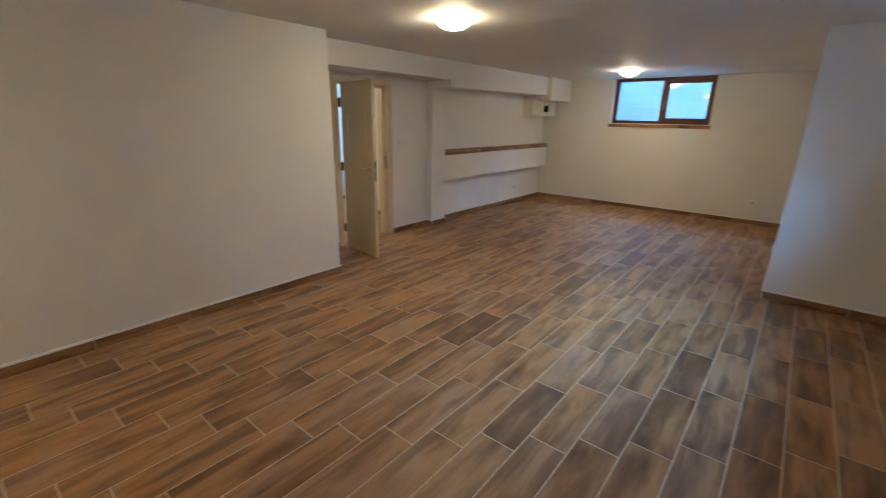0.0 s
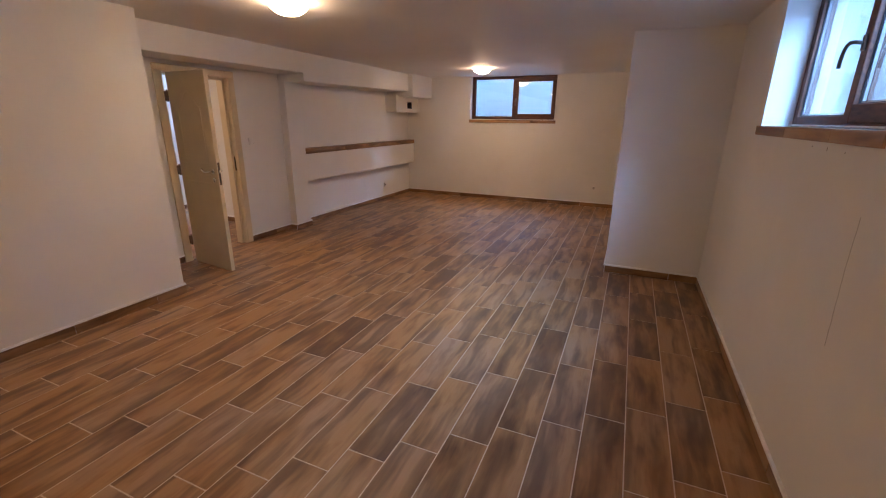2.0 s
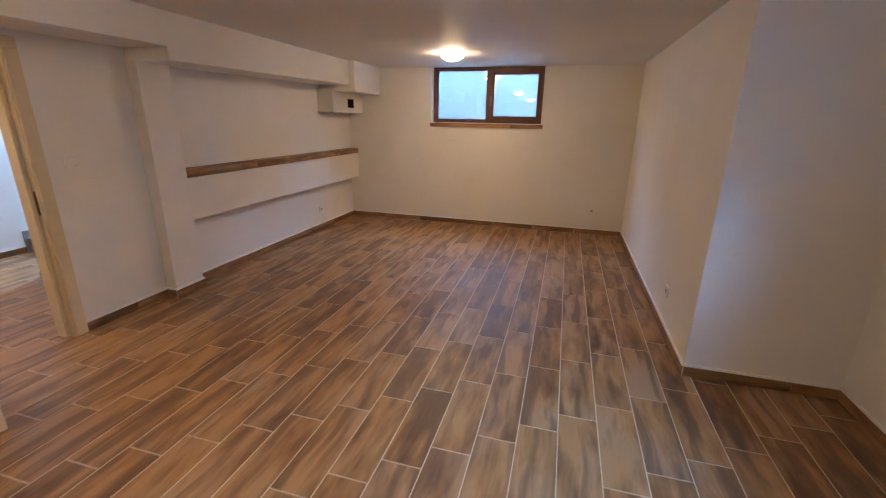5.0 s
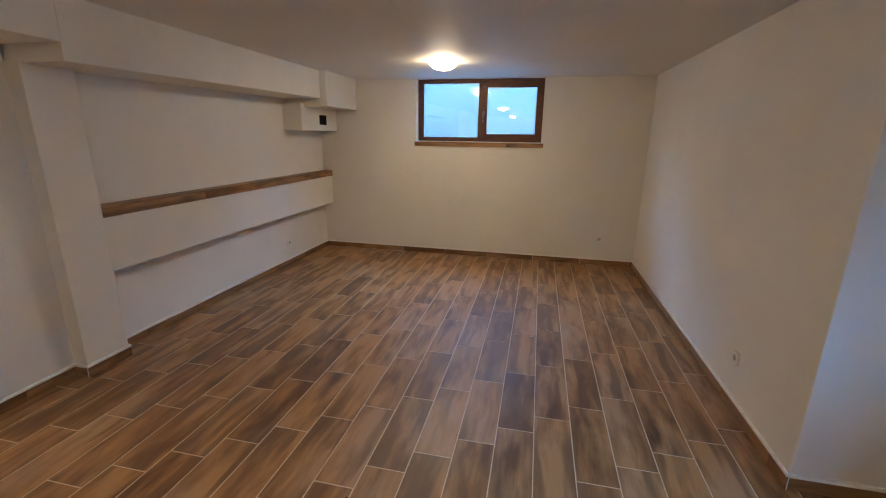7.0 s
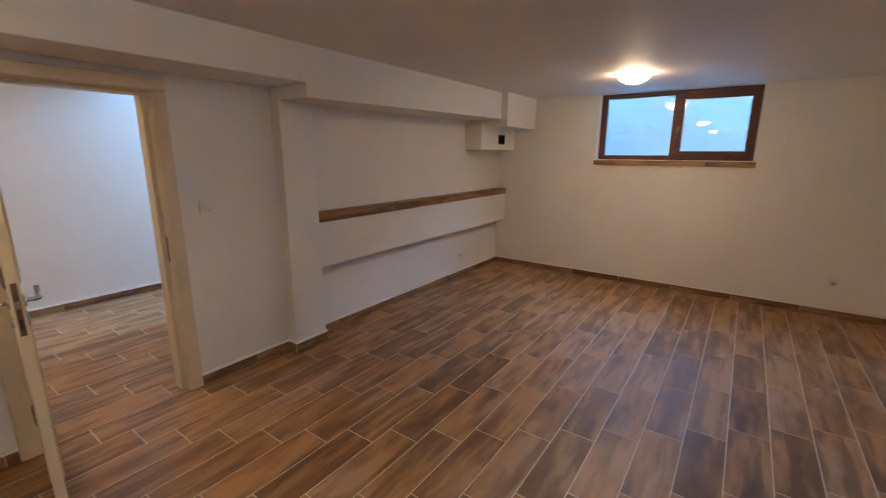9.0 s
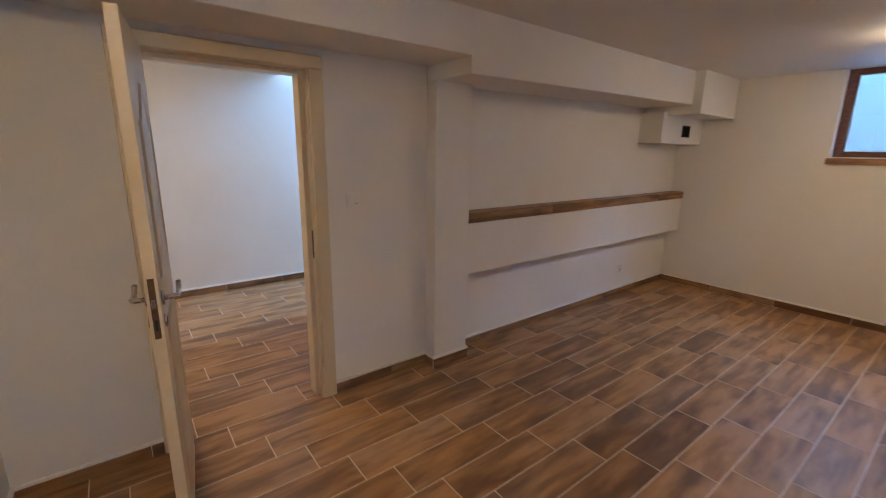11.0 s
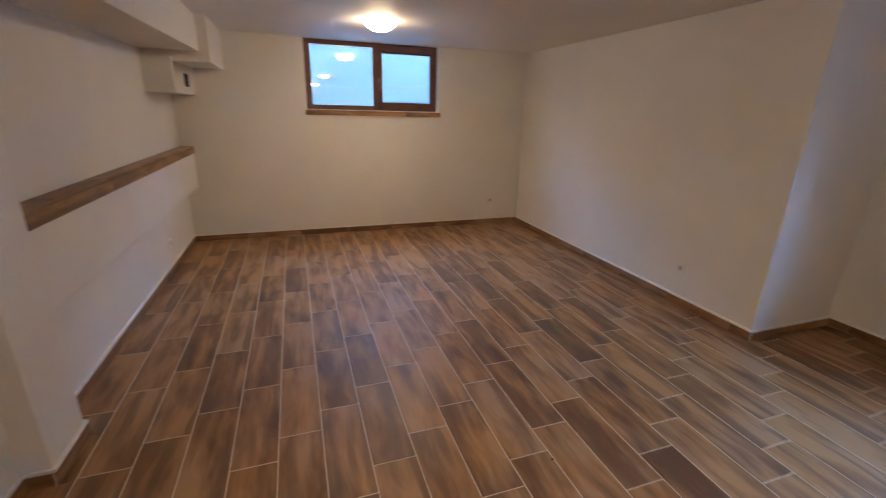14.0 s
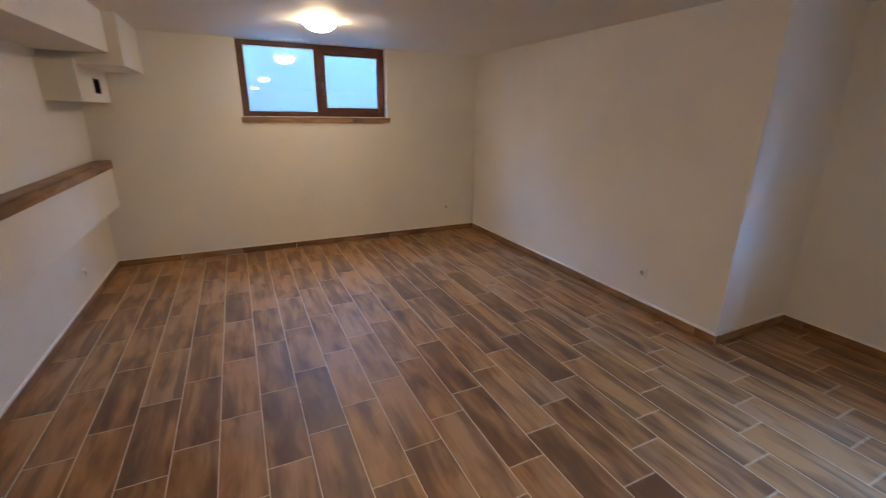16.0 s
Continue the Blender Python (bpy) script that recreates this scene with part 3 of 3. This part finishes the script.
for face, relief in ((-1, 0.35), (1, 1.0)):
    for x0, x1, z0, z1, arch in ((0.115, LEAF - 0.115, 1.10, 1.66, 0.145), (0.115, LEAF - 0.115, 0.16, 0.93, 0)):
        outline = panel_outline(x0, x1, z0, z1, arch)
        bm = bmesh.new()
        rings = [[bm.verts.new((px, face * h, pz)) for px, pz in inset(outline, d)] for d, h in ((0.0, 0.0195), (0.004, 0.0195 + 0.005 * relief), (0.010, 0.0195 + 0.009 * relief), (0.016, 0.0195 + 0.0085 * relief), (0.024, 0.0195 + 0.004 * relief), (0.034, 0.0195))]
        for ra, rb in zip(rings, rings[1:]):
            for i in range(len(ra)):
                j = (i + 1) % len(ra)
                bm.faces.new((ra[i], ra[j], rb[j], rb[i]))
        bmesh.ops.recalc_face_normals(bm, faces=bm.faces)
        part("moulding", bm, DOOR, leaf, "", True)
        c = ((x0 + x1) / 2, (z0 + z1) / 2)
        inner = [(c[0] + (px - c[0]) * 0.80, c[1] + (pz - c[1]) * (0.88 if z1 - z0 > 0.5 else 0.8)) for px, pz in outline]
        bm = bmesh.new()
        low = [bm.verts.new((px, face * 0.0195, pz)) for px, pz in [(c[0] + (q[0] - c[0]) * 0.90, c[1] + (q[1] - c[1]) * 0.94) for q in outline]]
        top = [bm.verts.new((px, face * (0.0195 + 0.004 * relief), pz)) for px, pz in inner]
        bm.faces.new(top)
        for i in range(len(low)):
            j = (i + 1) % len(low)
            bm.faces.new((low[i], low[j], top[j], top[i]))
        bmesh.ops.recalc_face_normals(bm, faces=bm.faces)
        part("raised_panel", bm, DOOR, leaf)
    rx, rz = LEAF - 0.062, 1.045
    turned = Matrix.Translation((rx, face * 0.020, rz)) @ Matrix.Rotation(radians(-90 * face), 4, "X")
    rose = [(0.0, 0.0), (0.026, 0.0), (0.0265, 0.006), (0.023, 0.009), (0.012, 0.010), (0.0, 0.010)]
    handle = part("handle", lathe(rose, 28, m=turned), CHROME, leaf, "satin chrome lever handle", True)
    y = face * 0.020
    part("lever", tube([(rx, y + face * 0.008, rz), (rx, y + face * 0.036, rz), (rx - 0.006, y + face * 0.046, rz), (rx - 0.02, y + face * 0.05, rz - 0.002),
                        (rx - 0.05, y + face * 0.05, rz - 0.008), (rx - 0.085, y + face * 0.05, rz - 0.004), (rx - 0.11, y + face * 0.05, rz + 0.008), (rx - 0.125, y + face * 0.05, rz + 0.022)], 0.0095, 14), CHROME, handle, "", True)
    turned = Matrix.Translation((rx, face * 0.020, rz - 0.085)) @ Matrix.Rotation(radians(-90 * face), 4, "X")
    key = part("key_rosette", lathe([(0.0, 0.0), (0.024, 0.0), (0.0245, 0.005), (0.021, 0.008), (0.0, 0.008)], 28, m=turned), CHROME, leaf, "round chrome key rosette", True)
    part("keyhole", boxes([(rx - 0.003, rx + 0.003, min(y, y + face * 0.0088), max(y, y + face * 0.0088), rz - 0.102, rz - 0.074)], 0.001), BLACK, key)
lock = part("lock_plate", boxes([(LEAF - 0.002, LEAF + 0.0015, -0.010, 0.010, 0.915, 1.135)], 0.0007), BRASS, leaf, "brown metal lock face plate")
part("latch", boxes([(LEAF, LEAF + 0.011, -0.006, 0.006, 1.028, 1.062)], 0.003), CHROME, lock)
part("bolt", boxes([(LEAF, LEAF + 0.003, -0.005, 0.005, 0.945, 0.985)], 0.001), BLACK, lock)
for z in (0.25, 1.02, 1.76):
    bm = lathe([(0.0, z - 0.055), (0.009, z - 0.055), (0.009, z + 0.055), (0.0055, z + 0.062), (0.0, z + 0.064)], 16, m=Matrix.Translation((hinge.x - 0.020, hinge.y - 0.018, 0)))
    box(bm, XD - 0.004, hinge.x + 0.002, hinge.y - 0.028, hinge.y - 0.020, z - 0.048, z + 0.048, 0.0015)
    part("hinge", bm, BRASS, door_1, "brown metal hinge")


# ---- shelf of tiles on the niche ledge ----
shelf = thing("wall_shelf", Matrix.Translation((XN, YP1, 1.062)), "long shelf of brown wood-look tiles along the niche", "shelf")
part("mortar_bed", boxes([(0.0, 0.1335, 0.004, YF - YP1 - 0.002, -0.002, 0.064)]), GROUT, shelf)
L = YF - YP1
s = -0.28
while s < L:
    s0, s1 = max(0.002, s + 0.001), min(L - 0.002, s + TL - 0.001)
    if s1 - s0 > 0.02:
        tile(shelf, Matrix.Translation((0.0700, (s0 + s1) / 2, 0.0725)), 0.1385, s1 - s0, 0.009, SKIRT)
        front = Matrix(((0, 0, 1), (0, 1, 0), (-1, 0, 0))).to_4x4()
        tile(shelf, Matrix.Translation((0.1425, (s0 + s1) / 2, 0.030)) @ front, 0.066, s1 - s0, 0.009, SKIRT)
    s += TL


def sill(win, width, deep, name="window_sill"):
    """Tiled sill: flat tiles in the reveal and a front strip, in the window's own axes."""
    base = part(name, boxes([(-0.022, width + 0.030, -0.010, 0.0, -0.052, -0.009), (0.0, width, -0.010, deep, -0.030, -0.009)]), GROUT, win, "sill of brown wood-look tiles")
    x = -0.024
    while x < width + 0.03:
        x1 = min(x + TL, width + 0.032)
        if x1 - x > 0.02:
            flat = Matrix.Rotation(radians(90), 4, "Z")
            i0, i1 = max(x, 0.001), min(x1, width - 0.001)
            if i1 - i0 > 0.02:
                tile(base, Matrix.Translation(((i0 + i1) / 2, (deep - 0.002) / 2, 0.0)) @ flat, deep - 0.004, i1 - i0 - 0.002)
            tile(base, Matrix.Translation(((x + x1) / 2, -0.010, 0.0)) @ flat, 0.022, x1 - x - 0.002)
            front = Matrix(((0, 1, 0), (0, 0, -1), (-1, 0, 0))).to_4x4()
            tile(base, Matrix.Translation(((x + x1) / 2, -0.0205, -0.0285)) @ front, 0.057, x1 - x - 0.002)
        x += TL
    return base


sill(wn1, WX1 - WX0, 0.088)
sill(wn2, EY1 - EY0, 0.162)

# ---- stairs in the hall ----
stairs = thing("stairs", Matrix.Translation((XH, 5.27, 0)), "grey granite stairs going up between white walls", "stairs", "", "structure")
wide = XHC - XH
for i in range(9):
    y, z = i * 0.28, i * 0.175
    part("riser", boxes([(0.012, wide, y, y + 0.02, z, z + 0.145)]), STONE, stairs)
    part("tread", boxes([(0.012, wide, y - 0.02, y + 0.285, z + 0.145, z + 0.175)], 0.004), STONE, stairs)
    part("wall_skirting", boxes([(0.0, 0.012, y - 0.04, y + 0.24, z, z + 0.262)], 0.002), STONE, stairs)
part("core", boxes([(0.014, wide, 0.021 + i * 0.28, YSW - 5.27, 0, 0.144 + i * 0.175) for i in range(9)]), WELL, stairs)


# ---- lamps ----
def ceiling_lamp(m):
    lamp = thing("ceiling_lamp", m, "lit round opal glass ceiling lamp", "ceiling lamp", "ceiling lamps")
    part("base", lathe([(0.0, 0.0), (0.098, 0.0), (0.105, -0.006), (0.105, -0.026), (0.0, -0.026)], 48), PLASTIC, lamp, "white metal base plate", True)
    bowl = [(0.126, -0.027), (0.134, -0.030), (0.133, -0.035), (0.122, -0.048), (0.102, -0.063), (0.077, -0.076), (0.047, -0.085), (0.018, -0.089), (0.0, -0.090)]
    part("shade", lathe(bowl, 64), OPAL, lamp, "glowing opal glass bowl", True)
    for i in range(3):
        a = i * 2 * math.pi / 3 + 0.5
        part("clip", boxes([(-0.008, 0.008, 0.100, 0.137, -0.0265, -0.021)], 0.002), CHROME, lamp).matrix_basis = Matrix.Rotation(a, 4, "Z")
    return lamp


lamp_a = ceiling_lamp(Matrix.Translation((-1.925, 2.80, ZC - 0.001)))
copy_thing(lamp_a, pose(-1.917, 7.175, ZC - 0.001, 0, 0, 25))
# unseen lamp behind the start, added to light the near walls
copy_thing(lamp_a, pose(-1.95, -1.35, ZC - 0.001, 0, 0, 70))
copy_thing(lamp_a, pose(-5.02, 3.02, ZC - 0.001, 0, 0, 40))


# ---- sockets, switch, vent ----
def wall_socket(m):
    """A recessed round socket in a square plate; the wall is z = 0, z out of it, y up."""
    so = thing("wall_socket", m, "white plastic wall socket above the skirting", "socket", "wall sockets")
    plate = bmesh.new()
    n = 32
    outer = [plate.verts.new((max(-0.040, min(0.040, 0.0566 * math.cos(2 * math.pi * (i + 0.5) / n))), max(-0.040, min(0.040, 0.0566 * math.sin(2 * math.pi * (i + 0.5) / n))), 0.014)) for i in range(n)]
    base = [plate.verts.new((v.co.x * 1.03, v.co.y * 1.03, 0.0)) for v in outer]
    inner = [plate.verts.new((0.0215 * math.cos(2 * math.pi * (i + 0.5) / n), 0.0215 * math.sin(2 * math.pi * (i + 0.5) / n), 0.014)) for i in range(n)]
    for i in range(n):
        j = (i + 1) % n
        plate.faces.new((base[i], base[j], outer[j], outer[i]))
        plate.faces.new((outer[i], outer[j], inner[j], inner[i]))
    part("cover_plate", plate, PLASTIC, so)
    part("cup", lathe([(0.0215, 0.014), (0.0205, 0.0146), (0.0195, 0.014), (0.019, 0.0015), (0.0, 0.0015)], 32), CUP_SHADE, so, "shallow socket cup with its shade painted grey", True)
    for x in (-0.0095, 0.0095):
        part("pin_hole", lathe([(0.0, 0.0022), (0.0032, 0.0022), (0.0032, 0.0016), (0.0, 0.0016)], 12, m=Matrix.Translation((x, 0, 0))), BLACK, so)
    for y in (-0.0185, 0.0185):
        part("earth_clip", boxes([(-0.003, 0.003, min(y, y * 0.86), max(y, y * 0.86), 0.002, 0.0125)], 0.0006), CHROME, so)
    return so


first = wall_socket(pose(-0.082, YF - 0.0005, 0.356, 90, 0, 0))
copy_thing(first, pose(XR - 0.0005, 5.456, 0.335, 90, 0, -90))
copy_thing(first, pose(XN + 0.0005, 7.444, 0.295, 90, 0, 90))

switch = thing("light_switch", pose(XD + 0.0005, 4.187, 1.272, 90, 0, 90), "white plastic light switch beside the doorway", "light switch")
part("cover_plate", boxes([(-0.041, 0.041, -0.041, 0.041, 0, 0.013)], 0.002), PLASTIC, switch)
part("rocker", boxes([(-0.027, -0.0006, -0.030, 0.030, 0.010, 0.0180)], 0.0015), PLASTIC, switch)
part("rocker", boxes([(0.0006, 0.027, -0.030, 0.030, 0.010, 0.0180)], 0.0015), PLASTIC, switch)
for x in (0.010, 0.022):
    part("mark", boxes([(x - 0.004, x + 0.004, -0.0250, -0.0215, 0.0175, 0.0186)], 0.0004), BLACK, switch, "tiny dark printed mark")

vent = thing("air_vent", Matrix.Translation((VX, (VY0 + VY1) / 2, (VZ0 + VZ1) / 2)), "black square air vent in the white casing", "air vent")
hw, hh = (VY1 - VY0) / 2, (VZ1 - VZ0) / 2
part("vent_frame", boxes([(-0.020, 0.003, -hw + 0.0005, -hw + 0.010, -hh, hh), (-0.020, 0.003, hw - 0.010, hw - 0.0005, -hh, hh),
                          (-0.020, 0.0025, -hw + 0.010, hw - 0.010, -hh + 0.0005, -hh + 0.010), (-0.020, 0.0025, -hw + 0.010, hw - 0.010, hh - 0.010, hh - 0.0005)], 0.001), BLACK, vent)
part("back_panel", boxes([(-0.150, -0.146, -hw + 0.001, hw - 0.001, -hh + 0.001, hh - 0.001)]), BLACK, vent)
for sgn in (-1, 1):
    part("liner", boxes([(-0.145, -0.021, min(sgn * hw * 0.99, sgn * (hw - 0.004)), max(sgn * hw * 0.99, sgn * (hw - 0.004)), -hh + 0.001, hh - 0.001)]), BLACK, vent)
    part("liner", boxes([(-0.145, -0.021, -hw + 0.005, hw - 0.005, min(sgn * hh * 0.985, sgn * (hh - 0.004)), max(sgn * hh * 0.985, sgn * (hh - 0.004)))]), BLACK, vent)

# hairline crack in the east wall
pts = []
for i in range(26):
    u = i / 25
    pts.append((XRN - 0.0002, 2.032 + (2.018 - 2.032) * u + 0.006 * math.sin(5 * u) + random.uniform(-0.0025, 0.0025), 1.25 + (0.75 - 1.25) * u))
part("crack", tube(pts, 0.0008, 5), CRACK, wall_east, "thin dark hairline crack in the plaster")
for y, z, h in ((2.655, 1.462, 0.008), (2.48, 1.460, 0.014), (2.30, 1.455, 0.006)):
    bm = lathe([(0.0, -0.0006), (0.003, -0.0006), (0.004, 0.0002), (0.0, 0.0006)], 10, m=Matrix.Translation((XRN, y, z)) @ Matrix.Rotation(radians(-90), 4, "Y") @ Matrix.Diagonal((h / 0.006, 1, 1, 1)))
    part("stain", bm, CRACK, wall_east, "small brown stain under the sill")

# a chip of grit on the floor
grit = bmesh.new()
bmesh.ops.create_icosphere(grit, subdivisions=1, radius=0.006)
for v in grit.verts:
    v.co.z = 0.002 + v.co.z * 0.35
    v.co.x *= 1.6
tagged(new("grit", mesh_of("grit", grit, BLACK)), "tiny dark chip of grit on the floor tiles", "grit").matrix_basis = pose(-1.688, 4.22, 0, 0, 0, 30)

# ---- skirting ----
baseboard("baseboard_north", (XN, YF, 0), (1, 0, 0), (0, -1, 0), XR - XN, 0.023)
baseboard("baseboard_niche", (XN, YP1, 0), (0, 1, 0), (1, 0, 0), YF - YP1, 0.33)
baseboard("baseboard_pilaster_far", (XN, YP1, 0), (1, 0, 0), (0, 1, 0), XP - XN, 0.1)
baseboard("baseboard_pilaster", (XP, YP0 - 0.010, 0), (0, 1, 0), (1, 0, 0), YP1 - YP0 + 0.020, 0.0)
baseboard("baseboard_pilaster_near", (XD, YP0, 0), (1, 0, 0), (0, -1, 0), XP - XD, 0.2)
baseboard("baseboard_west", (XD, 4.025, 0), (0, 1, 0), (1, 0, 0), YP0 - 4.025, 0.2)
baseboard("baseboard_west_near", (XD, YB, 0), (0, 1, 0), (1, 0, 0), 3.069 - YB, 0.1)
baseboard("baseboard_recess", (XD, YB, 0), (1, 0, 0), (0, 1, 0), XB - XD, 0.3)
baseboard("baseboard_block", (XB, YS, 0), (0, 1, 0), (1, 0, 0), YB - YS + 0.010, 0.12)
baseboard("baseboard_east_far", (XR, YC - 0.010, 0), (0, 1, 0), (-1, 0, 0), YF - YC + 0.010, 0.45)
baseboard("baseboard_step", (XR, YC, 0), (1, 0, 0), (0, -1, 0), XRN - XR, 0.0)
baseboard("baseboard_east", (XRN, YS, 0), (0, 1, 0), (-1, 0, 0), YC - YS, 0.2)
baseboard("baseboard_hall", (XH, YH0, 0), (0, 1, 0), (1, 0, 0), 5.23 - YH0, 0.2)
baseboard("baseboard_hall_end", (XHC - 0.010, YHW, 0), (1, 0, 0), (0, -1, 0), XW - XHC + 0.010, 0.1)

# ---- floor planks, last ----
# planks of the dark print: row across the room, place along the row
DARK_PLANKS = {(-19, 12), (-17, 13), (-17, 15), (-16, 12), (-14, 14), (-13, 9), (-13, 11), (-13, 12), (-12, 10), (-12, 11), (-12, 14), (-11, 3), (-10, 9), (-10, 13), (-9, 3), (-8, 10), (-7, 5), (-7, 8), (-7, 12), (-7, 14), (-6, 5), (-6, 7), (-6, 8), (-6, 10), (-6, 11), (-6, 12), (-5, 9), (-4, 10), (-4, 11), (-3, 3), (-3, 5), (-2, 5), (0, 3), (0, 4), (2, 3), (2, 6), (3, 4), (3, 5), (4, 2), (4, 5), (5, 3)}
planks = floor_tiles(room)
single = sorted(planks, key=lambda p: -p[1])[:300]
for x, y, w, d in single:
    ob = tile(floor, Matrix.Translation((x, y, random.uniform(-0.0003, 0.0003))), w, d)
    k = math.floor((x - TX0) / TW)
    if (k, math.floor((y - TY0 - k * STEP) / TL)) in DARK_PLANKS:
        ob.color = (0, 0, 0, 1)
kept = set(single)


def joined_planks(rows, parent):
    verts, faces = [], []
    for x, y, w, d in rows:
        i, e = len(verts), 0.0016
        for inset, z in ((0, -0.009), (0, -e), (e, 0)):
            for a, b in ((-1, -1), (1, -1), (1, 1), (-1, 1)):
                verts.append((x + a * (w / 2 - inset), y + b * (d / 2 - inset), z))
        for r in (0, 4):
            for k in range(4):
                faces.append((i + r + k, i + r + (k + 1) % 4, i + r + 4 + (k + 1) % 4, i + r + 4 + k))
        faces.append((i + 8, i + 9, i + 10, i + 11))
    me = bpy.data.meshes.new("far_tiles")
    me.from_pydata(verts, [], faces)
    me.materials.append(TILE)
    ob = new("far_tiles", me)
    ob.parent = parent
    return tagged(ob, "more brown wood-look plank tiles", "", "", "stuff")


joined_planks([p for p in planks if p not in kept], floor)
for x, y, w, d in floor_tiles([(XH, XW, YH0, YHW), (XH, XHC, YHW, 5.27), (XW, XD, JY0, JY1)]):
    tile(floor_hall, Matrix.Translation((x, y, 0)), w, d)
